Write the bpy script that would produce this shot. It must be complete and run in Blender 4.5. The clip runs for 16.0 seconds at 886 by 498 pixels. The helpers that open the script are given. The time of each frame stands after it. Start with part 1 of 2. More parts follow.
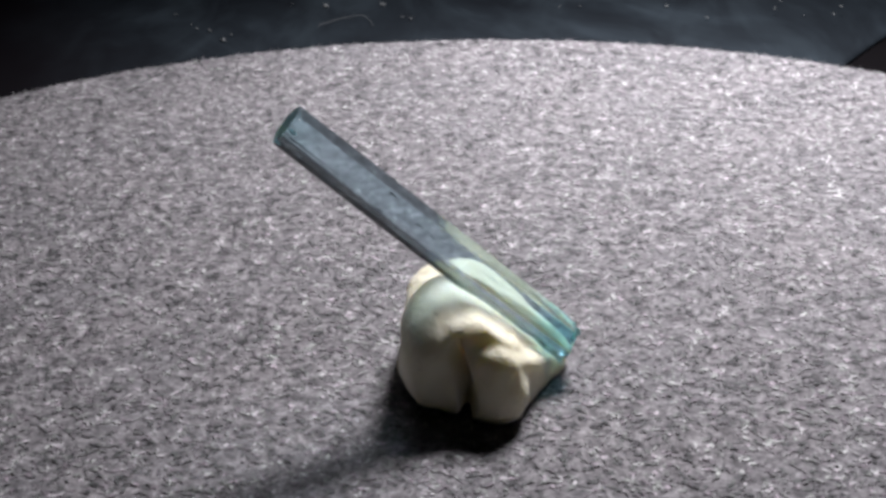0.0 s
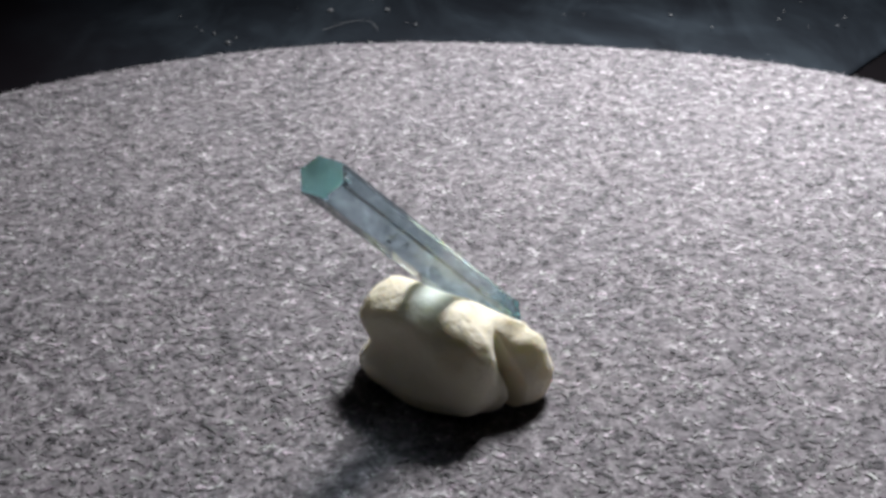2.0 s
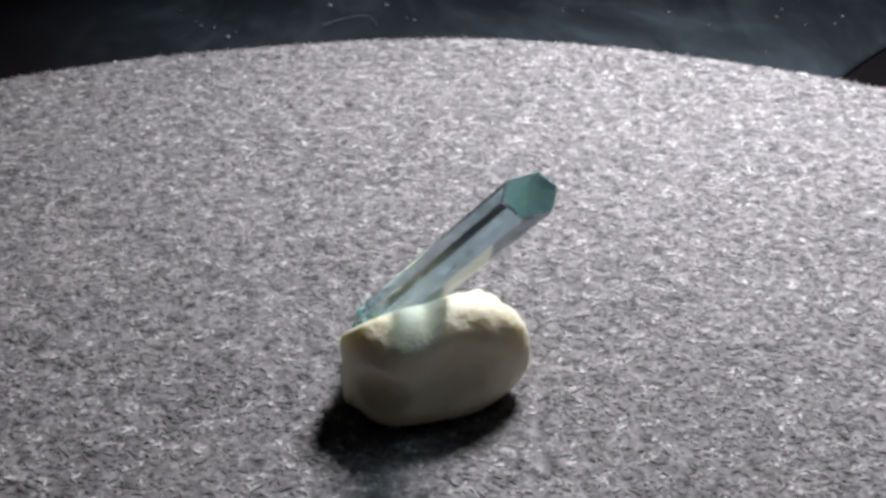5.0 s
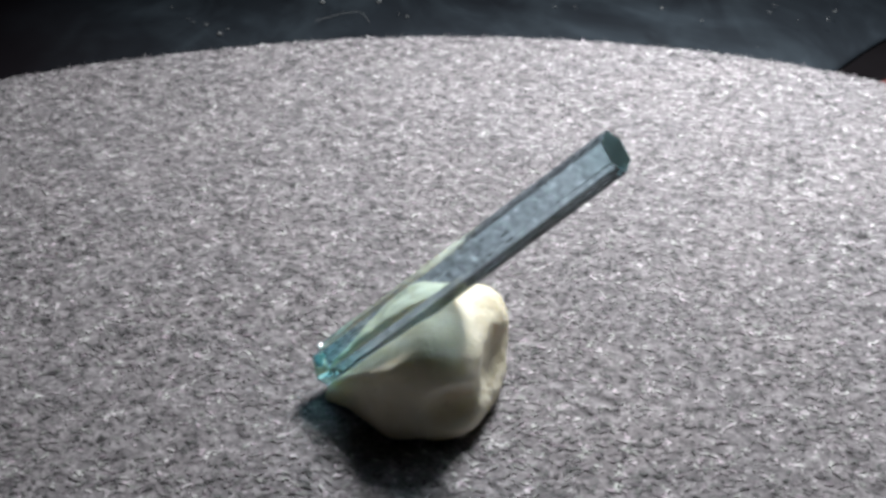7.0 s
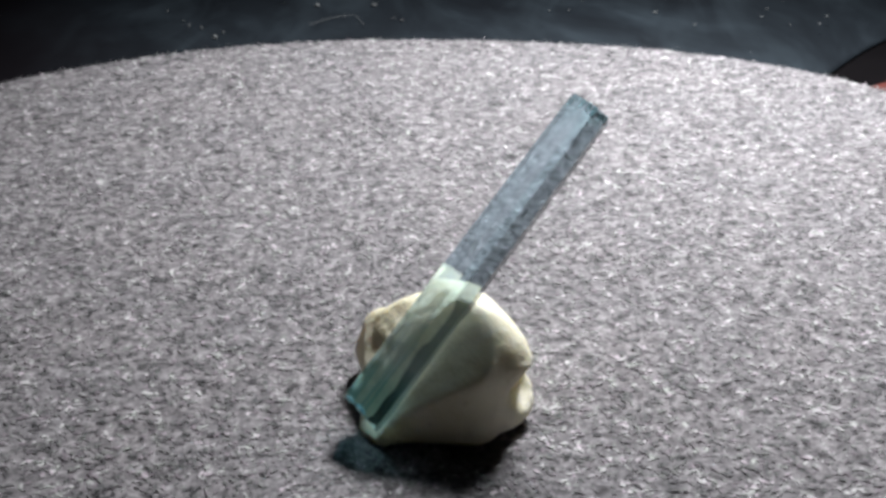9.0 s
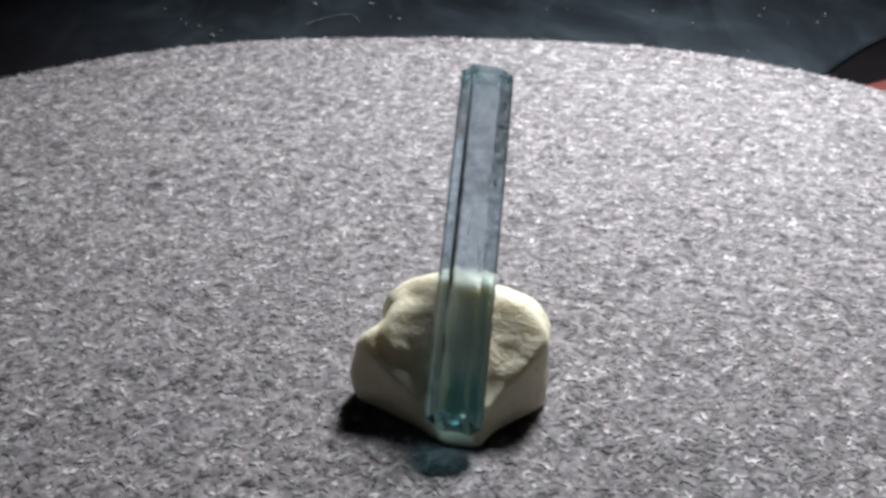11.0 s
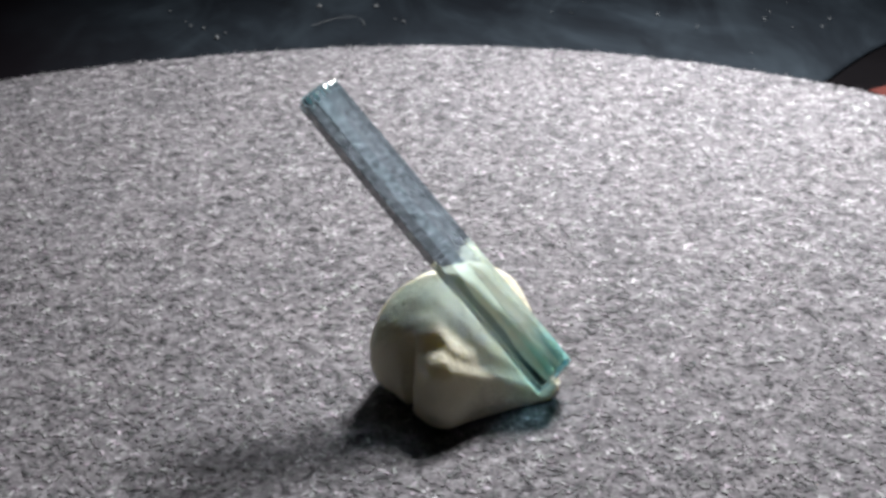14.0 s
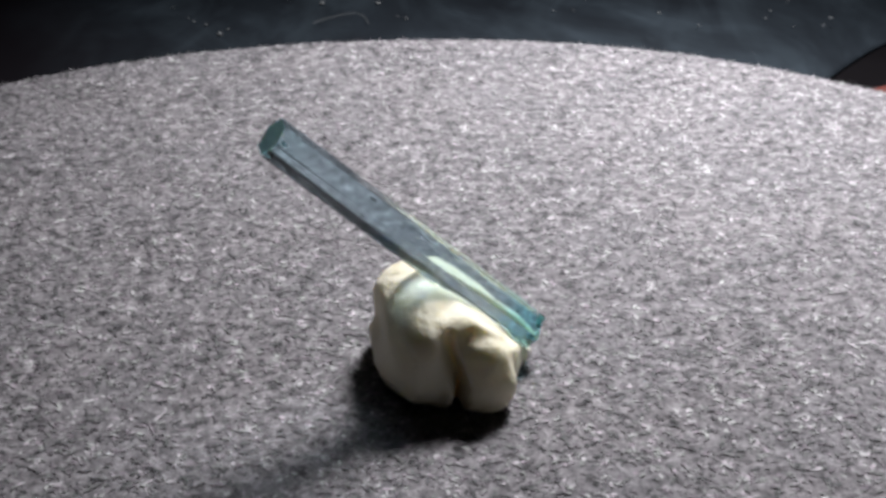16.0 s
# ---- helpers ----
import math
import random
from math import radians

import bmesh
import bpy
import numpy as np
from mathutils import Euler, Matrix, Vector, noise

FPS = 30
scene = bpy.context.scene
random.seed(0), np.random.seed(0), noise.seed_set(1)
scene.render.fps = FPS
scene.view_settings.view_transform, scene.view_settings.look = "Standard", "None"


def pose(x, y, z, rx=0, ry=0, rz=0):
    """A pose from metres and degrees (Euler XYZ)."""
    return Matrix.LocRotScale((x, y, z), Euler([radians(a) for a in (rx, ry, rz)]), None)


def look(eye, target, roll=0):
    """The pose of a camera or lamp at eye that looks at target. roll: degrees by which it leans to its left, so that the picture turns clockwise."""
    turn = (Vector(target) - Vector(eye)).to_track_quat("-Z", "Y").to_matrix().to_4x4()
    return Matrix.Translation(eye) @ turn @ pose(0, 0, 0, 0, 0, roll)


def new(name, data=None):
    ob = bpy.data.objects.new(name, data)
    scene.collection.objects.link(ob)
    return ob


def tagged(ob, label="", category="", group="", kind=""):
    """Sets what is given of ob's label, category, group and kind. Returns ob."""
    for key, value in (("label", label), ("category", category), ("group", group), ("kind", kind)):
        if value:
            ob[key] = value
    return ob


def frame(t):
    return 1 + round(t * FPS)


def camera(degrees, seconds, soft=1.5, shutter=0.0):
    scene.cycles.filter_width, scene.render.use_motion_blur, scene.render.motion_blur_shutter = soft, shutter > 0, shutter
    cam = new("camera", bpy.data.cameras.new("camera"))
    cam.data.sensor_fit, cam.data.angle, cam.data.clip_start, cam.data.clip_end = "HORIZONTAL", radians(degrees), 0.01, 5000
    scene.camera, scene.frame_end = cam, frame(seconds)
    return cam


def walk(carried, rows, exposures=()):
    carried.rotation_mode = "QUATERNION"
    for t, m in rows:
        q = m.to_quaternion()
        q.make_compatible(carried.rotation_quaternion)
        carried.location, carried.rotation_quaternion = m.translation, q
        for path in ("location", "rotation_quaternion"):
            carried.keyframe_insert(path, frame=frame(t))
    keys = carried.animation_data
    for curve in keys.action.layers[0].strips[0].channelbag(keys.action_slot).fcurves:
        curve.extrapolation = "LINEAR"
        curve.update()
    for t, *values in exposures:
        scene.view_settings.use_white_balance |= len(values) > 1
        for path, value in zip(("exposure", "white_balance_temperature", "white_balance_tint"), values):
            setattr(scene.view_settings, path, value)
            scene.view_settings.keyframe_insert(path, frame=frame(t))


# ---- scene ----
U = 0.155                      # plan unit in metres: camera to turntable axis
SPIN = 23.386                  # degrees a second, anticlockwise from above
cam = camera(36.24, 16.0, soft=3.7)
CAMERA_ROWS = [
    (0, -0.00068, -0.15257, 0.09637, 0.488, 26.387, -0.744),
    (0.5, -0.00085, -0.15269, 0.09640, 0.604, 26.306, -0.466),
    (1, -0.00106, -0.15332, 0.09655, 0.523, 26.177, -0.181),
    (1.5, -0.00114, -0.15340, 0.09630, 0.488, 26.185, 0.027),
    (2, -0.00155, -0.15320, 0.09613, 0.412, 26.084, 0.086),
    (2.5, -0.00146, -0.15340, 0.09610, 0.554, 26.072, 0.099),
    (3, -0.00126, -0.15411, 0.09636, 0.426, 26.238, 0.100),
    (3.5, -0.00109, -0.15446, 0.09630, 0.416, 26.285, 0.135),
    (4, -0.00126, -0.15489, 0.09648, 0.307, 26.252, 0.248),
    (4.5, -0.00149, -0.15476, 0.09649, 0.353, 26.223, 0.413),
    (7, -0.00009, -0.15451, 0.09639, 0.204, 26.386, 0.351),
    (7.5, 0.00053, -0.15492, 0.09587, 0.187, 26.242, 0.422),
    (8, 0.00038, -0.15562, 0.09685, 0.023, 26.381, 0.487),
    (8.5, 0.00035, -0.15603, 0.09734, 0.099, 26.365, 0.552),
    (9, 0.00038, -0.15610, 0.09783, -0.010, 26.368, 0.571),
    (11.5, 0.00142, -0.15592, 0.09702, -0.004, 26.320, 0.559),
    (12, 0.00157, -0.15575, 0.09715, -0.076, 26.533, 0.579),
    (12.5, 0.00124, -0.15581, 0.09756, 0.008, 26.448, 0.609),
    (13, 0.00086, -0.15555, 0.09776, 0.012, 26.379, 0.619),
    (13.5, 0.00118, -0.15607, 0.09802, 0.204, 26.257, 0.657),
    (14, 0.00097, -0.15575, 0.09753, 0.144, 26.286, 0.694),
    (14.5, 0.00080, -0.15578, 0.09780, 0.167, 26.345, 0.744),
    (15, 0.00094, -0.15644, 0.09831, 0.200, 26.419, 0.848),
    (15.5, 0.00080, -0.15695, 0.09894, 0.149, 26.446, 0.962),
    (16, 0.00058, -0.15684, 0.09856, 0.133, 26.486, 0.977),
]
walk(cam, [(t, pose(x, y, z, 90 - pitch, 0, yaw) @ pose(0, 0, 0, 0, 0, roll))
           for t, x, y, z, yaw, pitch, roll in CAMERA_ROWS],
     [(0, -0.05, 6500, 14), (2, -0.03, 6500, 13), (4, 0.03, 6500, 11), (7, 0.10, 6500, 9), (9, 0.16, 6500, 9), (12, 0.17, 6500, 9.5), (13, 0.21, 6500, 10), (14, 0.16, 6500, 10.5), (14.5, -0.01, 6500, 10.8), (15, -0.05, 6500, 11), (16, -0.04, 6500, 12)])

# ---- light: one small lamp above and behind the turntable, a dim room round it ----
LAMP = (0.076, 0.204, 0.226)
lamp_data = bpy.data.lights.new("lamp", "AREA")
lamp_data.shape, lamp_data.size, lamp_data.energy = "DISK", 0.08, 0.86
lamp_data.spread = radians(110)
lamp_data.color = (0.967, 0.973, 1.0)
lamp = new("lamp", lamp_data)
lamp.matrix_world = look(LAMP, (0.058, 0.085, 0.0))

world = bpy.data.worlds.new("room_dimness")
world.use_nodes = True
world.node_tree.nodes["Background"].inputs[0].default_value = (0.10, 0.13, 0.16, 1)
world.node_tree.nodes["Background"].inputs[1].default_value = 0.04
scene.world = world


# ---- materials ----
class Nodes:
    """A short way to write node materials."""

    def __init__(self, name):
        self.material = bpy.data.materials.new(name)
        self.material.use_nodes = True
        self.tree = self.material.node_tree
        self.shader = self.tree.nodes["Principled BSDF"]

    def node(self, kind, **inputs):
        made = self.tree.nodes.new("ShaderNode" + kind)
        for key, value in inputs.items():
            self.put(made, key, value)
        return made

    def put(self, made, key, value):
        socket = made.inputs[key.replace("_", " ")] if isinstance(key, str) else made.inputs[key]
        if isinstance(value, bpy.types.NodeSocket):
            self.tree.links.new(value, socket)
        else:
            socket.default_value = value

    def noise(self, scale, detail=4.0, rough=0.55, stretch=None, distortion=0.0):
        where = self.node("TexCoord").outputs["Object"]
        if stretch:
            where = self.node("Mapping", Vector=where, Scale=stretch).outputs[0]
        made = self.node("TexNoise", Vector=where, Scale=scale, Detail=detail, Roughness=rough, Distortion=distortion)
        return made.outputs[0]

    def ramp(self, value, stops):
        made = self.node("ValToRGB", Fac=value)
        ramp = made.color_ramp
        while len(ramp.elements) < len(stops):
            ramp.elements.new(0.5)
        for element, (at, colour) in zip(ramp.elements, stops):
            element.position = at
            element.color = (*colour, 1) if len(colour) == 3 else colour
        return made.outputs[0]

    def mix(self, fac, a, b, blend="MIX"):
        made = self.tree.nodes.new("ShaderNodeMix")
        made.data_type, made.blend_type = "RGBA", blend
        for index, value in ((0, fac), (6, a), (7, b)):
            if isinstance(value, tuple) and len(value) == 3:
                value = (*value, 1)
            self.put(made, index, value)
        return made.outputs[2]

    def bump(self, height, strength, distance, normal=None):
        made = self.node("Bump", Height=height, Strength=strength, Distance=distance)
        if normal is not None:
            self.put(made, "Normal", normal)
        return made.outputs[0]

    def finish(self, **inputs):
        for key, value in inputs.items():
            if key == "Base_Color" and isinstance(value, tuple):
                value = (*value, 1)
            self.put(self.shader, key, value)
        return self.material


def felt_material():
    m = Nodes("grey_wool_felt")
    fine = m.noise(1500, 3, 0.6)
    middle = m.noise(520, 3, 0.6, None, 0.6)
    broad = m.noise(55, 3, 0.5)
    colour = m.ramp(middle, [(0.30, (0.0715, 0.066, 0.06875)), (0.45, (0.165, 0.1568, 0.1623)), (0.55, (0.231, 0.22, 0.2255)), (0.70, (0.341, 0.33, 0.3355))])
    grain = m.ramp(fine, [(0.35, (0.55, 0.55, 0.55)), (0.65, (1.3, 1.3, 1.3))])
    colour = m.mix(0.7, colour, grain, "MULTIPLY")
    tone = m.ramp(broad, [(0.35, (0.90, 0.90, 0.92)), (0.65, (1.05, 1.03, 1.04))])
    colour = m.mix(1.0, colour, tone, "MULTIPLY")
    lumps = m.bump(middle, 0.5, 0.0008)
    return m.finish(Base_Color=colour, Roughness=0.95, Normal=m.bump(fine, 0.4, 0.0003, lumps))


def fibre_material():
    m = Nodes("wool_fibre")
    which = m.node("NewGeometry").outputs["Random Per Island"]
    clump = m.noise(340, 4, 0.68, None, 0.7)
    spread = m.node("MapRange", Value=clump)
    m.put(spread, "From Min", 0.38)
    m.put(spread, "From Max", 0.62)
    mixed = m.node("Mix")
    m.put(mixed, 0, 0.72)
    m.put(mixed, 2, which)
    m.put(mixed, 3, spread.outputs[0])
    which = mixed.outputs[0]
    colour = m.ramp(which, [(0.12, (0.028, 0.027, 0.029)), (0.25, (0.088, 0.08965, 0.09295)), (0.40, (0.1375, 0.132, 0.137)),
                            (0.60, (0.1953, 0.1887, 0.1942)), (0.76, (0.325, 0.318, 0.324)), (0.92, (0.57, 0.56, 0.566))])
    hue = m.ramp(m.noise(800, 2, 0.5), [(0.36, (1.09, 0.95, 1.05)), (0.5, (1, 1, 1)), (0.64, (0.96, 1.03, 0.95))])
    colour = m.mix(1.0, colour, hue, "MULTIPLY")
    return m.finish(Base_Color=colour, Roughness=0.8)


def putty_material():
    m = Nodes("cream_mineral_putty")
    broad = m.noise(90, 4, 0.55)
    dirt = m.noise(420, 3, 0.6)
    fine = m.noise(1800, 3, 0.6)
    colour = m.ramp(broad, [(0.3, (0.76, 0.70, 0.50)), (0.5, (0.86, 0.81, 0.62)), (0.8, (0.91, 0.87, 0.71))])
    specks = m.ramp(dirt, [(0.24, (0.62, 0.58, 0.48)), (0.33, (1, 1, 1))])
    colour = m.mix(1.0, colour, specks, "MULTIPLY")
    pressed = m.noise(160, 4, 0.6, (1.0, 0.35, 1.0), 1.5)
    creases = m.ramp(pressed, [(0.44, (1, 1, 1)), (0.485, (0, 0, 0)), (0.515, (0, 0, 0)), (0.56, (1, 1, 1))])
    dents = m.bump(dirt, 0.38, 0.0006, m.bump(creases, 0.14, 0.0004, m.bump(broad, 0.5, 0.0012)))
    return m.finish(Base_Color=colour, Roughness=0.6, Specular_IOR_Level=0.4, Subsurface_Weight=0.3, Subsurface_Scale=0.0035,
                    Subsurface_Radius=(1.0, 0.9, 0.6), Normal=m.bump(fine, 0.5, 0.0002, dents))


def crystal_material(name, colour, rough, clear=0.18):
    m = Nodes(name)
    along = m.noise(420, 3, 0.6, (1.0, 1.0, 0.03))
    cloud = m.noise(140, 4, 0.6)
    height = m.node("SeparateXYZ", Vector=m.node("TexCoord").outputs["Object"]).outputs["Z"]
    zone = m.node("MapRange", Value=height)
    m.put(zone, "From Max", LENGTH)
    zoned = m.ramp(zone.outputs[0], [(0.0, tuple(c * d for c, d in zip(colour, (0.36, 0.84, 0.90)))), (0.09, tuple(c * d for c, d in zip(colour, (0.50, 0.90, 0.95)))), (0.16, colour), (0.88, colour), (1.0, tuple(c * d for c, d in zip(colour, (0.84, 0.96, 0.96))))])
    tint = m.mix(m.ramp(cloud, [(0.35, (0, 0, 0)), (0.75, (0.6, 0.6, 0.6))]), zoned, tuple(min(1, c * 1.12) for c in colour))
    stone = m.finish(Base_Color=tint, Roughness=rough, IOR=1.58, Transmission_Weight=1.0, Normal=m.bump(along, 0.03, 0.0002))
    # part of the light passes straight on, so that the stone casts a pale shadow
    straight = m.node("BsdfTransparent", Color=m.mix(0.55, tint, (1.0, 1.0, 1.0)))
    both = m.node("MixShader")
    # the fractured foot lets little through
    m.put(both, 0, m.ramp(zone.outputs[0], [(0.03, (clear * 0.15,) * 3), (0.17, (clear,) * 3)]))
    m.put(both, 1, m.shader.outputs[0])
    m.put(both, 2, straight.outputs[0])
    m.put(m.tree.nodes["Material Output"], "Surface", both.outputs[0])
    return stone


def plain_material(name, dark, light, scale, rough, bump=0.2, metal=0.0, **more):
    m = Nodes(name)
    broad = m.noise(scale, 4, 0.6)
    fine = m.noise(scale * 14, 3, 0.6)
    colour = m.ramp(broad, [(0.3, dark), (0.7, light)])
    return m.finish(Base_Color=colour, Roughness=rough, Metallic=metal, Normal=m.bump(fine, bump, 0.0004), **more)


def cloth_material():
    m = Nodes("dark_slate_sheeting")
    smoky = m.noise(22, 5, 0.6, (1.0, 0.55, 1.0), 1.2)
    weave = m.noise(2600, 2, 0.5)
    colour = m.ramp(smoky, [(0.30, (0.0072, 0.009, 0.0122)), (0.52, (0.0150, 0.0200, 0.0255)), (0.75, (0.0350, 0.0465, 0.0570))])
    wisps = m.ramp(m.noise(30, 4, 0.6, (1.5, 0.45, 1.0), 0.7), [(0.46, (0, 0, 0)), (0.74, (0.014, 0.019, 0.022))])
    colour = m.mix(1.0, colour, wisps, "ADD")
    # fold shade along the left side, put into the colour as a fade to near-black
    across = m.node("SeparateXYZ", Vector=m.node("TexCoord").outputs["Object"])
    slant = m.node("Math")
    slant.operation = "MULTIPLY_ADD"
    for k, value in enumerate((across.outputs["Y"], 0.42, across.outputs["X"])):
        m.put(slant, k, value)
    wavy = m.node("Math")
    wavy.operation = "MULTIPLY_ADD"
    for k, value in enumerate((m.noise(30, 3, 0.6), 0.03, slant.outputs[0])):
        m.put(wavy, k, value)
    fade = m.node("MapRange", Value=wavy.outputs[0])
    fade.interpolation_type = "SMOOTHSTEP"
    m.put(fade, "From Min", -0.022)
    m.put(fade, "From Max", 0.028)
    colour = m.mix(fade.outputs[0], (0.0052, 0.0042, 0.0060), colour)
    return m.finish(Base_Color=colour, Roughness=0.6, Specular_IOR_Level=0.15, Normal=m.bump(weave, 0.2, 0.0002))


FELT = felt_material()
FIBRE = fibre_material()
PUTTY = putty_material()
LENGTH = 0.0485                # of the crystal, in metres
AQUA = crystal_material("aquamarine", (0.60, 0.775, 0.855), 0.05, 0.05)
AQUA_FLAT = crystal_material("aquamarine_parallel_face", (0.64, 0.78, 0.87), 0.06, 0.48)
END_FACE = crystal_material("etched_aquamarine", (0.17, 0.45, 0.47), 0.35, 0.0)
FLAKE = crystal_material("white_fracture", (0.96, 0.98, 0.98), 0.35, 0.0)
NEEDLE = plain_material("pale_needle", (0.70, 0.80, 0.82), (0.90, 0.94, 0.94), 900, 0.3)
FROST = crystal_material("fractured_aquamarine", (0.80, 0.93, 0.95), 0.28)
INCLUSION = plain_material("dark_inclusion", (0.02, 0.03, 0.035), (0.05, 0.07, 0.08), 900, 0.5)
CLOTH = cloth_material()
BLACK_TABLE = plain_material("black_table", (0.0025, 0.002, 0.0025), (0.005, 0.004, 0.005), 25, 0.8, Specular_IOR_Level=0.08)
PLATTER = plain_material("black_plastic", (0.012, 0.012, 0.013), (0.02, 0.02, 0.021), 60, 0.45)
RED_CARD = plain_material("red_card", (0.08, 0.014, 0.010), (0.12, 0.022, 0.014), 60, 0.6)
DUST = plain_material("pale_lint", (0.20, 0.21, 0.21), (0.30, 0.31, 0.31), 300, 0.9)
WALL = plain_material("dim_grey_wall", (0.20, 0.21, 0.22), (0.26, 0.27, 0.28), 3, 0.9)
FLOORING = plain_material("brown_floorboards", (0.07, 0.05, 0.035), (0.11, 0.08, 0.055), 5, 0.6)


# ---- building helpers ----
def mesh_from(name, bm, material, smooth=False):
    data = bpy.data.meshes.new(name)
    bm.to_mesh(data)
    bm.free()
    data.materials.append(material)
    if smooth:
        data.shade_smooth()
    return data


def part(name, bm, material, parent=None, label="", smooth=False):
    ob = new(name, mesh_from(name, bm, material, smooth))
    if parent is not None:
        ob.parent = parent
    return tagged(ob, label) if label else ob


def mesh_of(name, points, faces, material, smooth=False):
    data = bpy.data.meshes.new(name)
    data.from_pydata([tuple(p) for p in points], [], [tuple(int(i) for i in f) for f in faces])
    data.materials.append(material)
    if smooth:
        data.shade_smooth()
    return data


def box(bm, lo, hi, bevel=0.0):
    made = bmesh.ops.create_cube(bm, size=1.0)["verts"]
    size = Vector(hi) - Vector(lo)
    for v in made:
        v.co = Vector(lo) + Vector((v.co[i] + 0.5) * size[i] for i in range(3))
    if bevel:
        edges = list({e for v in made for e in v.link_edges})
        bmesh.ops.bevel(bm, geom=edges, offset=bevel, segments=2, affect="EDGES")


def ring_solid(bm, profile, radius_at=None, steps=96):
    """A turned solid: profile rows of (radius, z), from the axis below to the axis above."""
    rows = []
    for r, z in profile:
        if r < 1e-6:
            rows.append([bm.verts.new((0, 0, z))])
            continue
        row = []
        for k in range(steps):
            a = 2 * math.pi * k / steps
            rr = r * (radius_at(a) if radius_at else 1.0)
            row.append(bm.verts.new((rr * math.cos(a), rr * math.sin(a), z)))
        rows.append(row)
    for low, high in zip(rows, rows[1:]):
        for k in range(steps):
            n = (k + 1) % steps
            if len(low) == 1:
                bm.faces.new((low[0], high[n], high[k]))
            elif len(high) == 1:
                bm.faces.new((low[k], low[n], high[0]))
            else:
                bm.faces.new((low[k], low[n], high[n], high[k]))


# ---- the room, closed round the table ----
TABLE_Z = -0.026
FLOOR_Z = TABLE_Z - 0.75


def build_room():
    def slab(name, lo, hi, material):
        bm = bmesh.new()
        box(bm, lo, hi)
        return tagged(part(name, bm, material), kind="structure")
    slab("floor", (-2.0, -2.0, FLOOR_Z - 0.1), (2.0, 2.0, FLOOR_Z), FLOORING)
    slab("ceiling", (-2.1, -2.1, FLOOR_Z + 2.4), (2.1, 2.1, FLOOR_Z + 2.5), WALL)
    slab("wall_north", (-2.0, 2.0, FLOOR_Z), (2.0, 2.1, FLOOR_Z + 2.4), WALL)
    slab("wall_south", (-2.0, -2.1, FLOOR_Z), (2.0, -2.0, FLOOR_Z + 2.4), WALL)
    slab("wall_east", (2.0, -2.1, FLOOR_Z), (2.1, 2.1, FLOOR_Z + 2.4), WALL)
    slab("wall_west", (-2.1, -2.1, FLOOR_Z), (-2.0, 2.1, FLOOR_Z + 2.4), WALL)


def build_table():
    table = tagged(new("table"), "black wooden table under the turntable", "table")
    bm = bmesh.new()
    box(bm, (-0.6, -0.42, TABLE_Z - 0.03), (0.6, 0.60, TABLE_Z), 0.004)
    part("tabletop", bm, BLACK_TABLE, table)
    for sx in (-1, 1):
        for y in (-0.37, 0.55):
            bm = bmesh.new()
            box(bm, (sx * 0.55 - 0.025, y - 0.025, FLOOR_Z), (sx * 0.55 + 0.025, y + 0.025, TABLE_Z - 0.03), 0.003)
            part("leg", bm, BLACK_TABLE, table)
    return table


def cloth_height(x, y):
    """Soft folds of the sheeting above the table top."""
    fold = noise.noise((x * 9 + 3, y * 6, 0.3)) * 0.5 + 0.5
    ripple = noise.noise((x * 26 + y * 18, y * 9, 4.1)) * 0.5 + 0.5
    return 0.0015 + 0.006 * fold * fold + 0.0025 * ripple


def build_sheet():
    """Dark sheeting on the table behind the turntable, its side edges slanting."""
    nx, ny, thick = 150, 60, 0.0006
    top, faces = [], []
    for j in range(ny + 1):
        y = 0.165 + 0.33 * j / ny
        left = -0.26 + 0.004 * math.sin(y * 60)
        right = 0.0955 + (y - 0.192) * 0.90 + 0.003 * math.sin(y * 70 + 1)
        for i in range(nx + 1):
            x = left + (right - left) * i / nx
            rise = min(1.0, 6.0 * min(i, nx - i) / nx)
            top.append((x, y, TABLE_Z + 0.0003 + cloth_height(x, y) * rise + thick))
    count = len(top)
    points = top + [(x, y, z - thick) for x, y, z in top]
    at = lambda i, j: j * (nx + 1) + i
    for j in range(ny):
        for i in range(nx):
            a, b, c, d = at(i, j), at(i + 1, j), at(i + 1, j + 1), at(i, j + 1)
            faces += [(a, b, c, d), (d + count, c + count, b + count, a + count)]
    rim = [at(i, 0) for i in range(nx + 1)] + [at(nx, j) for j in range(1, ny + 1)] \
        + [at(i, ny) for i in range(nx - 1, -1, -1)] + [at(0, j) for j in range(ny - 1, 0, -1)]
    for a, b in zip(rim, rim[1:] + rim[:1]):
        faces.append((b, a, a + count, b + count))
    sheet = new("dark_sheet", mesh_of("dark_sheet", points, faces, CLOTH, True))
    return tagged(sheet, "dark slate-blue plastic sheeting, creased and dusty, behind the turntable", "sheet")


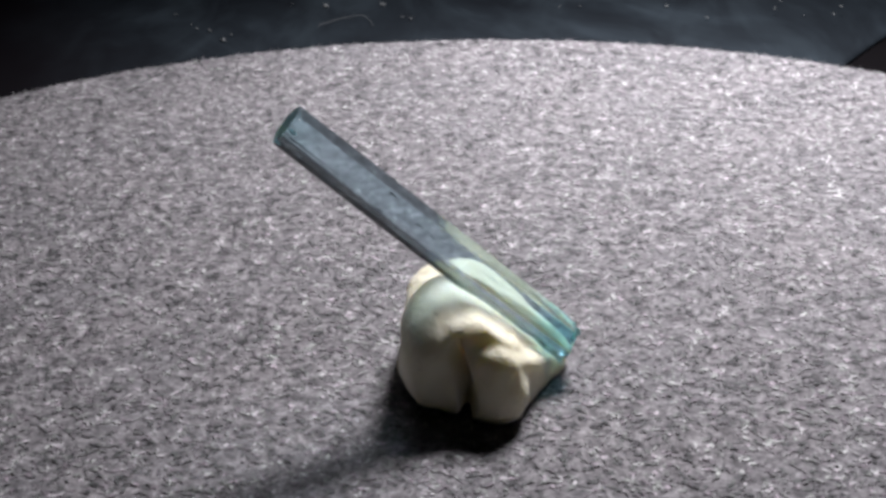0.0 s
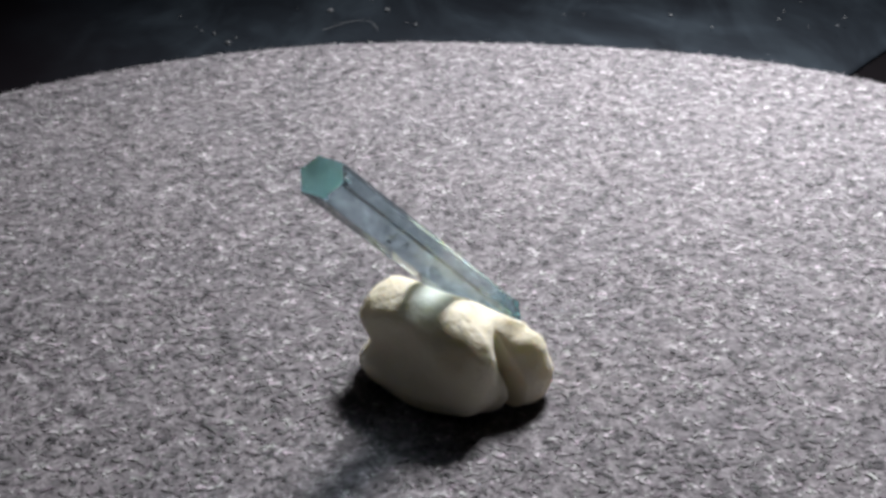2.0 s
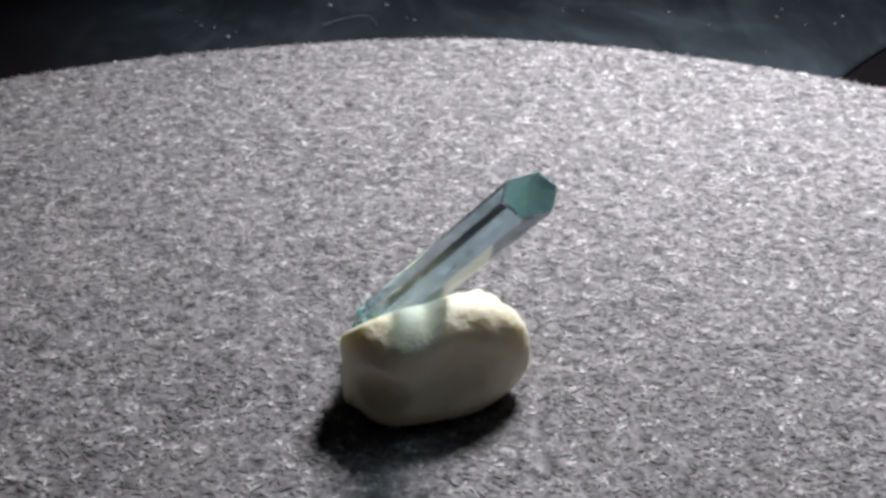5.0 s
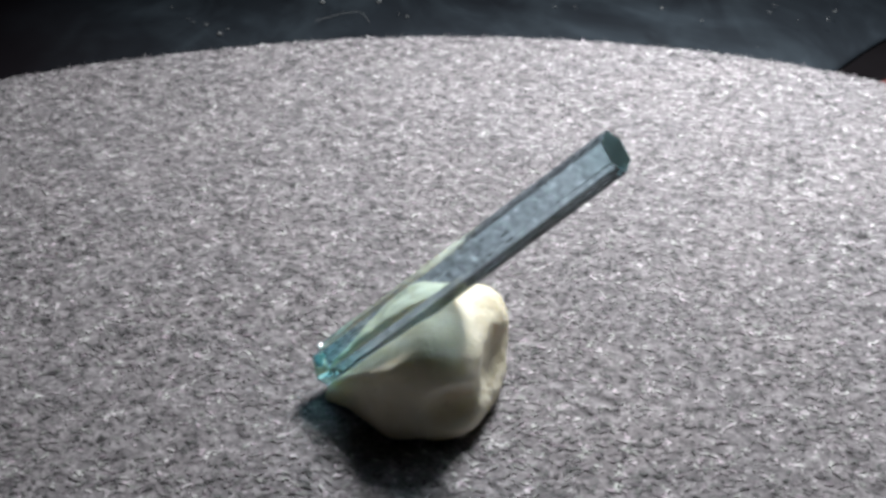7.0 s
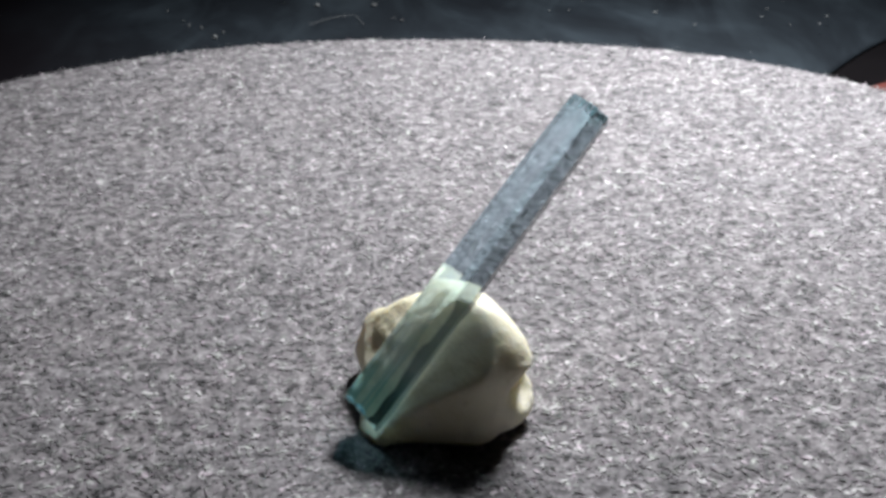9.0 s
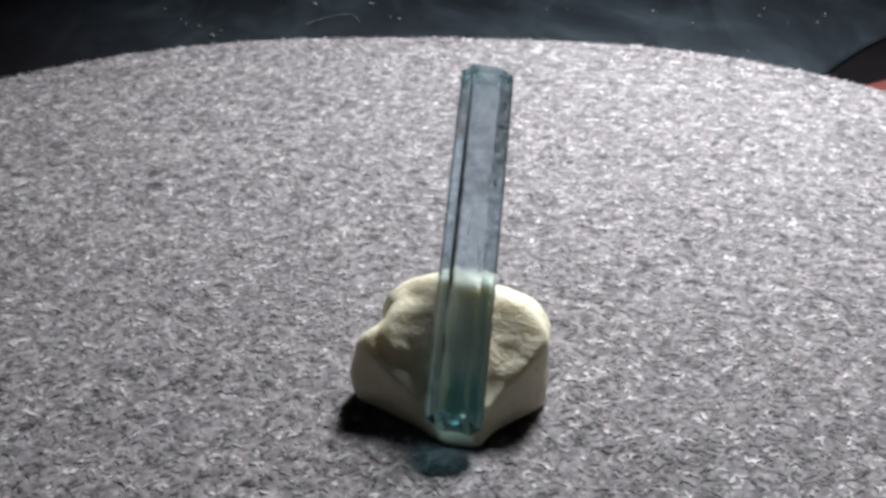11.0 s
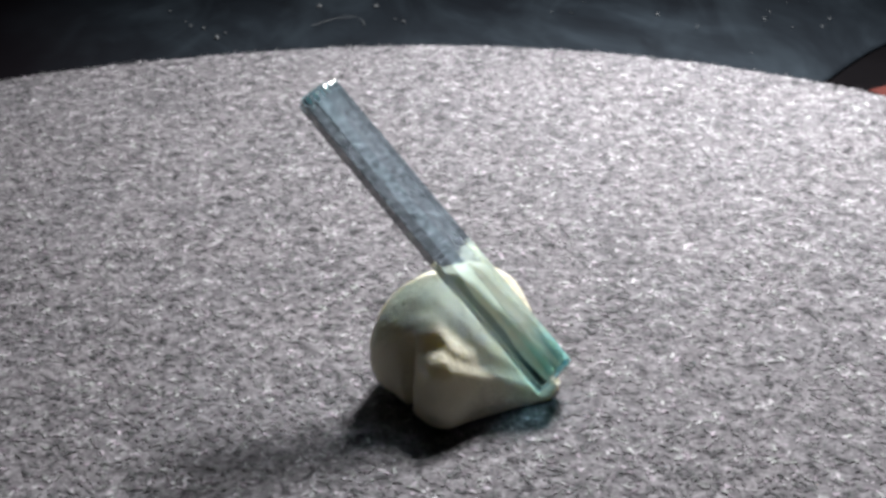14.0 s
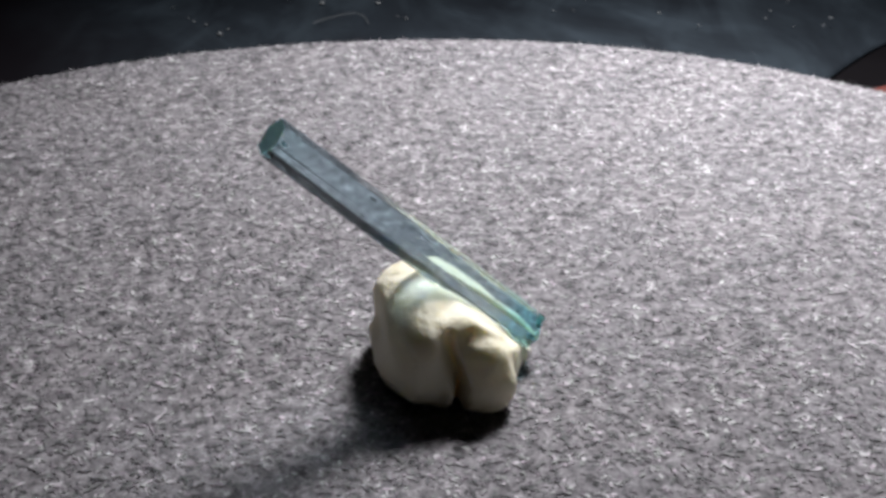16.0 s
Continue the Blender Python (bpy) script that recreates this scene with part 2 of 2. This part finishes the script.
def build_lint():
    """Pale crumbs of lint on the sheeting."""
    pick = random.Random(5)
    spots = [(-0.0391, 0.2518, 1.8), (-0.0218, 0.2533, 1.7), (-0.0649, 0.2146, 1.7), (-0.0704, 0.2252, 0.9), (-0.0636, 0.2215, 0.9),
             (-0.0127, 0.2384, 1.0), (-0.0153, 0.2407, 0.7), (-0.0836, 0.2428, 0.8), (-0.0768, 0.2313, 0.7), (0.0645, 0.2470, 1.1),
             (0.0958, 0.2409, 0.8), (0.1164, 0.2441, 1.0), (0.1121, 0.2359, 0.8), (0.0743, 0.2331, 0.9), (0.0323, 0.2490, 0.8)]
    spots += [(pick.uniform(-0.08, 0.11), pick.uniform(0.19, 0.27), pick.uniform(0.35, 0.8)) for _ in range(12)]
    for x, y, size in spots:
        bm = bmesh.new()
        bmesh.ops.create_icosphere(bm, subdivisions=1, radius=0.00038 * size)
        for v in bm.verts:
            v.co = Vector((v.co.x * 1.3, v.co.y, v.co.z * 0.8)) * pick.uniform(0.7, 1.25)
        crumb = part("lint", bm, DUST)
        crumb.location = (x, y, TABLE_Z + cloth_height(x, y) + 0.0012 + 0.0002 * size)
        tagged(crumb, "pale crumb of lint on the dark sheeting", "lint", "lint on the sheeting")


def build_thread():
    """A curled white thread on the sheeting."""
    curve = bpy.data.curves.new("thread", "CURVE")
    curve.dimensions, curve.bevel_depth, curve.bevel_resolution = "3D", 0.00006, 1
    line = curve.splines.new("POLY")
    steps = 16
    line.points.add(steps - 1)
    for k in range(steps):
        f = k / (steps - 1)
        bow = max(0.0, f - 0.72) / 0.28
        x, y = -0.0395 + 0.0160 * f, 0.2290 + 0.0125 * math.sin(1.9 * f) - 0.0105 * bow * bow
        line.points[k].co = (x, y, TABLE_Z + cloth_height(x, y) + 0.0016, 1)
    curve.materials.append(DUST)
    return tagged(new("thread", curve), "curled pale thread lying on the dark sheeting", "thread")


def build_red_card():
    bm = bmesh.new()
    box(bm, (-0.05, -0.03, 0), (0.05, 0.03, 0.004), 0.0012)
    card = part("folder", bm, RED_CARD)
    card.matrix_world = pose(0.1687, 0.187, TABLE_Z, 0, 0, 33)
    return tagged(card, "red-brown card folder lying flat on the table", "folder")


# ---- turntable and felt ----
RIM_COS = (-0.0032, 0.0048, 0.0031, 0.0034, 0.0009, 0.0003, 0.0042, -0.0001, 0.0035)
RIM_SIN = (0.0042, 0.0128, -0.0001, -0.0004, -0.0009, -0.0019, -0.0035, -0.0015, -0.0002)


def rim_at(a):
    """Radius of the hand-cut felt at the angle a."""
    r = 0.9882
    for k, (c, s) in enumerate(zip(RIM_COS, RIM_SIN), 1):
        r += c * math.cos(k * a) + s * math.sin(k * a)
    return U * (r + 0.0022 * noise.noise((14 * math.cos(a), 14 * math.sin(a), 0)) + 0.0012 * noise.noise((50 * math.cos(a), 50 * math.sin(a), 7)))


def build_turntable():
    turntable = tagged(new("turntable"), "round black motorised turntable under a felt mat", "turntable")
    turntable.location = (0, 0, TABLE_Z)
    bm = bmesh.new()
    ring_solid(bm, [(0, 0), (0.098, 0), (0.1, 0.002), (0.1, 0.012), (0.098, 0.014), (0, 0.014)])
    part("base", bm, PLATTER, turntable)
    bm = bmesh.new()
    top = -TABLE_Z - 0.003
    ring_solid(bm, [(0, 0.015), (0.138, 0.015), (0.1395, 0.0165), (0.1395, top - 0.0015), (0.138, top), (0, top)])
    part("platter", bm, PLATTER, turntable)
    return turntable


def build_felt():
    mat = tagged(new("felt_mat"), "round grey wool felt mat with a hand-cut edge, on the turntable", "felt mat")
    bm = bmesh.new()
    rings = [(0, -0.003), (0.9, -0.003), (0.997, -0.003), (1.0, -0.0022), (1.0, -0.0008), (0.9965, 0)]
    rings += [(f, 0) for f in (0.97, 0.9, 0.8, 0.7, 0.6, 0.5, 0.4, 0.3, 0.2, 0.1, 0)]
    ring_solid(bm, rings, rim_at, 420)
    for v in bm.verts:
        if v.co.z > -0.0025:
            x, y = v.co.x, v.co.y
            v.co.z += 0.0001 * noise.noise((x * 70, y * 70, 2)) - 0.0001
    part("felt_sheet", bm, FELT, mat, smooth=True)

    # loose wool fibres, arched ribbons lying over one another
    rng = np.random.default_rng(11)
    count = 110000
    a = rng.uniform(0, 2 * np.pi, count)
    edge = np.array([rim_at(t) for t in np.linspace(0, 2 * np.pi, 2000)])
    limit = np.interp(a, np.linspace(0, 2 * np.pi, 2000), edge)
    r = np.sqrt(rng.uniform(0, 1, count)) * (limit - 0.0004)
    turn = rng.uniform(0, 2 * np.pi, count)
    bend = rng.normal(0, 0.7, count)
    length = rng.gamma(3.0, 0.00027, count) + 0.0003
    width = rng.uniform(0.00009, 0.00026, count)
    lift = rng.uniform(0.0, 0.00009, count)
    # a few long loose hairs that stand up
    stray = slice(0, 500)
    length[stray], width[stray] = rng.uniform(0.002, 0.0045, 500), rng.uniform(0.00003, 0.00006, 500)
    lift[stray], bend[stray] = rng.uniform(0.0004, 0.0012, 500), rng.normal(0, 1.4, 500)
    # wool that hangs over the cut edge
    fringe = slice(500, 1700)
    r[fringe] = limit[fringe] + rng.uniform(-0.0009, 0.0001, 1200)
    length[fringe], lift[fringe] = rng.uniform(0.0005, 0.0014, 1200), rng.uniform(0.0, 0.0004, 1200)
    width[fringe] = rng.uniform(0.00005, 0.00012, 1200)
    base = np.stack([r * np.cos(a), r * np.sin(a), rng.uniform(-0.00014, 0.00009, count)], 1)
    points = np.zeros((count, 8, 3))
    for k, s in enumerate((-0.5, -0.17, 0.17, 0.5)):
        way = turn + bend * s
        centre = base + np.stack([np.cos(way), np.sin(way), 0 * way], 1) * (s * length)[:, None]
        centre[:, 2] += lift * (1 - (2 * s) ** 2)
        side = np.stack([-np.sin(way), np.cos(way), 0 * way], 1) * (width * (0.55 if abs(s) > 0.4 else 1.0))[:, None]
        points[:, 2 * k], points[:, 2 * k + 1] = centre - side, centre + side
    quads = np.array([[0, 2, 3, 1], [2, 4, 5, 3], [4, 6, 7, 5]])
    faces = (np.arange(count)[:, None, None] * 8 + quads[None]).reshape(-1, 4)
    data = bpy.data.meshes.new("fuzz")
    data.vertices.add(count * 8)
    data.vertices.foreach_set("co", points.reshape(-1))
    data.loops.add(faces.size)
    data.loops.foreach_set("vertex_index", faces.reshape(-1).astype(np.int32))
    data.polygons.add(len(faces))
    data.polygons.foreach_set("loop_start", np.arange(0, faces.size, 4, dtype=np.int32))
    data.update(calc_edges=True)
    data.materials.append(FIBRE)
    fibres = new("fuzz", data)
    fibres.parent = mat
    tagged(fibres, "fuzz of loose white, grey and black wool", kind="stuff")
    return mat


# ---- crystal ----
TIP = Vector((0.1349, 0.0006, 0.2387)) * U
FOOT = Vector((-0.0884, -0.0495, 0.0256)) * U
AXIS = (TIP - FOOT).normalized()
LONG = (TIP - FOOT).length
ACROSS = 0.0218 * U            # centre to corner of the six-sided prism
UPWARD = (Vector((0, 0, 1)) - AXIS * AXIS.z).normalized()
SIDE = UPWARD.cross(AXIS)
CRYSTAL_AT = Matrix((SIDE, UPWARD, AXIS)).transposed().to_4x4()
CRYSTAL_AT.translation = FOOT


def build_crystal():
    """A six-sided prism, a flat face up, a flat termination and a chipped foot."""
    bm = bmesh.new()
    # corners of the flattened six-sided section: the side edges, a broad face up and a narrower one down
    section = ((1.10, -0.10), (0.62, 0.60), (-0.60, 0.62), (-1.12, -0.06), (-0.58, -0.84), (0.56, -0.86))
    rows = []
    for z, f in ((0.0, 0.95), (0.012, 1.01), (0.35, 1.0), (0.7, 0.985), (0.990, 0.975), (1.0, 0.93)):
        row = []
        for x, y in section:
            a = math.atan2(y, x)
            tilt = 0.0
            if z == 0.0:
                tilt = 0.0009 * math.sin(a * 1.0 + 0.6) - 0.0004
            if z == 1.0:
                tilt = 0.00025 * math.cos(a)
            row.append(bm.verts.new((ACROSS * f * x, ACROSS * f * y, z * LONG + tilt)))
        rows.append(row)
    for low, high in zip(rows, rows[1:]):
        for k in range(6):
            n = (k + 1) % 6
            bm.faces.new((low[k], low[n], high[n], high[k]))
    bm.faces.new(rows[0][::-1])
    bm.faces.new(rows[-1]).material_index = 1
    long_edges = [e for e in bm.edges if abs((e.verts[0].co - e.verts[1].co).normalized().z) > 0.9]
    bmesh.ops.bevel(bm, geom=long_edges, offset=0.00012, segments=1, affect="EDGES")
    rim = [e for e in bm.edges if min(v.co.z for v in e.verts) > 0.978 * LONG]
    bmesh.ops.bevel(bm, geom=rim, offset=0.00016, segments=2, affect="EDGES", clamp_overlap=True)
    crystal = part("crystal", bm, AQUA)
    crystal.data.materials.append(END_FACE)
    # the broad upper and lower faces are parallel: light goes through them without being turned
    crystal.data.materials.append(AQUA_FLAT)
    for face in crystal.data.polygons:
        if abs(face.normal.y) > 0.9 and face.center.z < 0.98 * LONG:
            face.material_index = 2
    tagged(crystal, "pale blue-green six-sided aquamarine crystal leaning on putty", "crystal")
    # dark needles inside, near the skin
    pick = random.Random(3)
    for x, y, z, size in ((0.3, 0.62, 0.90, 1.0), (0.42, 0.55, 0.62, 1.4), (-0.55, -0.05, 0.66, 1.8), (0.60, 0.1, 0.57, 1.5),
                          (0.62, 0.05, 0.52, 1.2), (-0.5, 0.3, 0.60, 1.1), (0.1, 0.6, 0.80, 0.8)):
        bm = bmesh.new()
        bmesh.ops.create_icosphere(bm, subdivisions=1, radius=0.00012 * size)
        for v in bm.verts:
            v.co = Vector((v.co.x * 0.7, v.co.y * 0.6, v.co.z * 3.2)) * pick.uniform(0.7, 1.2)
        speck = part("inclusion", bm, INCLUSION, crystal, "dark needle inside the crystal")
        speck.location = (x * ACROSS, y * ACROSS, z * LONG)
    # pale growth needles along the prism
    for x, y, z, size in ((0.25, 0.30, 0.20, 1.0), (-0.20, 0.20, 0.13, 1.3), (0.05, 0.35, 0.52, 0.9), (0.35, 0.10, 0.30, 0.8), (-0.40, 0.05, 0.44, 0.7)):
        bm = bmesh.new()
        bmesh.ops.create_icosphere(bm, subdivisions=1, radius=0.00007)
        for v in bm.verts:
            v.co = Vector((v.co.x, v.co.y * 0.6, v.co.z * 32 * size)) * pick.uniform(0.8, 1.15)
        needle = part("needle", bm, NEEDLE, crystal, "pale needle inside the crystal")
        needle.location = (x * ACROSS, y * ACROSS, z * LONG)
    # frosted chips at the foot
    for x, y, z, size in ((0.25, 0.55, 0.004, 1.2), (-0.35, 0.45, 0.002, 1.0), (0.0, 0.1, -0.002, 1.2), (0.5, -0.1, -0.001, 0.5)):
        bm = bmesh.new()
        bmesh.ops.create_icosphere(bm, subdivisions=1, radius=0.00075 * size)
        for v in bm.verts:
            v.co = Vector((v.co.x * 1.3, v.co.y * 0.9, v.co.z * 0.5)) * pick.uniform(0.7, 1.25)
        chip = part("chip", bm, FROST, crystal, "frosty chipped flake at the foot")
        chip.location = (x * ACROSS, y * ACROSS, z * LONG)
    # small white fractures on the edge of the termination
    for a, size in ((8, 0.9), (240, 0.8), (295, 0.7)):
        bm = bmesh.new()
        bmesh.ops.create_icosphere(bm, subdivisions=1, radius=0.00045 * size)
        for v in bm.verts:
            v.co = Vector((v.co.x * 0.8, v.co.y * 0.7, v.co.z * 1.7)) * pick.uniform(0.7, 1.25)
        flake = part("chip", bm, FLAKE, crystal, "white fracture on the edge of the tip")
        a = math.radians(a)
        flake.location = (0.95 * ACROSS * math.cos(a), 0.68 * ACROSS * math.sin(a), LONG - 0.0004)
    return crystal


# ---- putty ----
PUTTY_AT = Vector((-0.012, -0.026, 0.0)) * U
PRESS_SLOPE, PRESS_DROP = 0.07, 0.0100   # the pressed face against the crystal


def soft_min(a, b, k):
    h = np.clip(0.5 + 0.5 * (b - a) / k, 0, 1)
    return b + (a - b) * h - k * h * (1 - h)


def lump(p, centre, half, power, along=None):
    """A rounded block; along: how square its ends are in y."""
    q = np.abs((p - np.stack(np.broadcast_arrays(*centre), -1)) / np.array(half))
    along = along or power
    girth = (q[:, 0] ** power + q[:, 2] ** power) ** (along / power)
    return ((girth + q[:, 1] ** along) ** (1 / along) - 1) * min(half)


def carve(body, cut, k):
    return -soft_min(-body, cut, k)


def block(p, centre, half, turn, soft):
    """A box with rounded edges, turned about the upright by degrees."""
    c, d = math.cos(math.radians(turn)), math.sin(math.radians(turn))
    x, y, z = (p[:, k] - centre[k] for k in range(3))
    q = np.stack([np.abs(c * x + d * y), np.abs(c * y - d * x), np.abs(z)], -1) - np.array(half) + soft
    return np.linalg.norm(np.maximum(q, 0), axis=1) + np.minimum(q.max(axis=1), 0) - soft


def putty_field(p):
    """Signed distance, in plan units, to the thumb-pressed lump: a back ridge with a knob at its end, a steep toe and a folded side lobe."""
    normal, axis = np.array(UPWARD), np.array(AXIS)
    rel = p - np.array(FOOT) / U
    across, over, along = rel @ np.array(SIDE), rel @ normal, rel @ axis
    # face pressed flat under the crystal, a little less steep than the crystal itself
    above = over + PRESS_SLOPE * along + PRESS_DROP + np.where(across > 0, -0.35, 0.5) * across ** 2
    ridge = lump(p, (0.0064, -0.0390, 0.0360), (0.0538, 0.0600, 0.0535), 2.4, 3.0)
    knob = lump(p, (0.0190, 0.0040, 0.0420), (0.0265, 0.0500, 0.0465), 2.3)
    toe = block(p, (-0.0215, -0.0515, 0.0340), (0.0495, 0.0390, 0.049), -28, 0.021)
    toe = carve(toe, -above, 0.004)
    web = carve(block(p, (-0.012, 0.001, 0.034), (0.034, 0.035, 0.046), 13, 0.016), -above, 0.004)
    lobe = block(p, (-0.0350, -0.0060, 0.0230), (0.055, 0.0345, 0.041), 68.8, 0.018)
    lobe = carve(lobe, -above - 0.0030, 0.004)
    crumb = lump(p, (-0.0314, 0.0413, 0.0220), (0.0295, 0.0159, 0.0199), 2.2)
    body = soft_min(ridge, knob, 0.02)
    body = carve(body, -above, 0.004)
    body = soft_min(soft_min(body, toe, 0.006), web, 0.005)
    tongue = lump(p, (-0.070, -0.050, 0.006), (0.017, 0.023, 0.015), 2.3)
    body = soft_min(body, tongue, 0.010)
    body = soft_min(body, lobe, 0.010)
    body = soft_min(body, crumb, 0.012)
    # thumb hollow in the back corner, a shallow dent in the back wall, and the fold between knob and lobe
    body = carve(body, lump(p, (0.0557, -0.1015, 0.0364), (0.0361, 0.0379, 0.0192), 2.0), 0.008)
    body = carve(body, lump(p, (0.075, -0.02, 0.050), (0.028, 0.05, 0.03), 2.0), 0.015)
    bend = -0.0085 - 0.005 * np.sin(p[:, 2] * 75)
    body = carve(body, lump(p, (bend, 0.060 + 0.22 * (p[:, 2] - 0.04), 0.044), (0.0074, 0.037, 0.052), 2.0), 0.003)
    # the groove that holds the crystal
    body = carve(body, np.hypot(across / 1.22, over) - 0.0197, 0.002)
    # flat underside, pressed on the felt
    return carve(body, p[:, 2] + 0.0005, 0.006)


def build_putty():
    bm = bmesh.new()
    bmesh.ops.create_icosphere(bm, subdivisions=7, radius=1.0)
    way = np.array([v.co[:] for v in bm.verts])
    way /= np.linalg.norm(way, axis=1, keepdims=True)
    middle = np.array([-0.014, -0.028, 0.036])
    reach = np.full(len(way), 0.20)
    found = np.zeros(len(way), bool)
    for r in np.linspace(0.0, 0.16, 161):
        inside = putty_field(middle + way * r) < 0
        hit = ~inside & ~found
        reach[hit], found = r, found | hit
    low, high = np.maximum(reach - 0.001, 0), reach
    for _ in range(12):
        half = (low + high) / 2
        inside = putty_field(middle + way * half[:, None]) < 0
        low, high = np.where(inside, half, low), np.where(inside, high, half)
    for v, w, r in zip(bm.verts, way, low):
        p = Vector(middle + w * r)
        dent = 0.0018 * noise.noise(p * 28) + 0.0010 * noise.noise(p * 70) + 0.0002 * noise.noise(p * 190)
        if p.z > 0.004:
            p += Vector(w) * dent
        v.co = p * U - PUTTY_AT
    putty = part("putty_lump", bm, PUTTY, smooth=True)
    # thin lip squeezed out under the foot of the crystal
    bm = bmesh.new()
    lip = bmesh.ops.create_icosphere(bm, subdivisions=4, radius=1.0)["verts"]
    for v in lip:
        p = Vector((-0.076 + 0.012 * v.co.x, -0.0505 + 0.020 * v.co.y, max(0.0, 0.003 + 0.0075 * v.co.z)))
        p += Vector((v.co.x, v.co.y, 0)) * 0.004 * noise.noise(p * 60)
        v.co = p * U - PUTTY_AT
    part("lip", bm, PUTTY, putty, "thin lip of putty squeezed out under the crystal", smooth=True)
    return tagged(putty, "cream lump of kneaded putty propping up the crystal on felt", "putty")


build_room()
table = build_table()
build_sheet()
build_lint()
build_thread()
build_red_card()
turntable = build_turntable()
felt = build_felt()
crystal = build_crystal()
putty = build_putty()


def motions():
    """The turntable turns evenly and carries felt, putty and crystal."""
    for thing, rest in ((turntable, Matrix.Translation((0, 0, TABLE_Z))), (felt, Matrix()),
                        (crystal, CRYSTAL_AT), (putty, Matrix.Translation(PUTTY_AT))):
        walk(thing, [(k / 10, pose(0, 0, 0, 0, 0, SPIN * (k / 10 - 8)) @ rest) for k in range(161)])


motions()
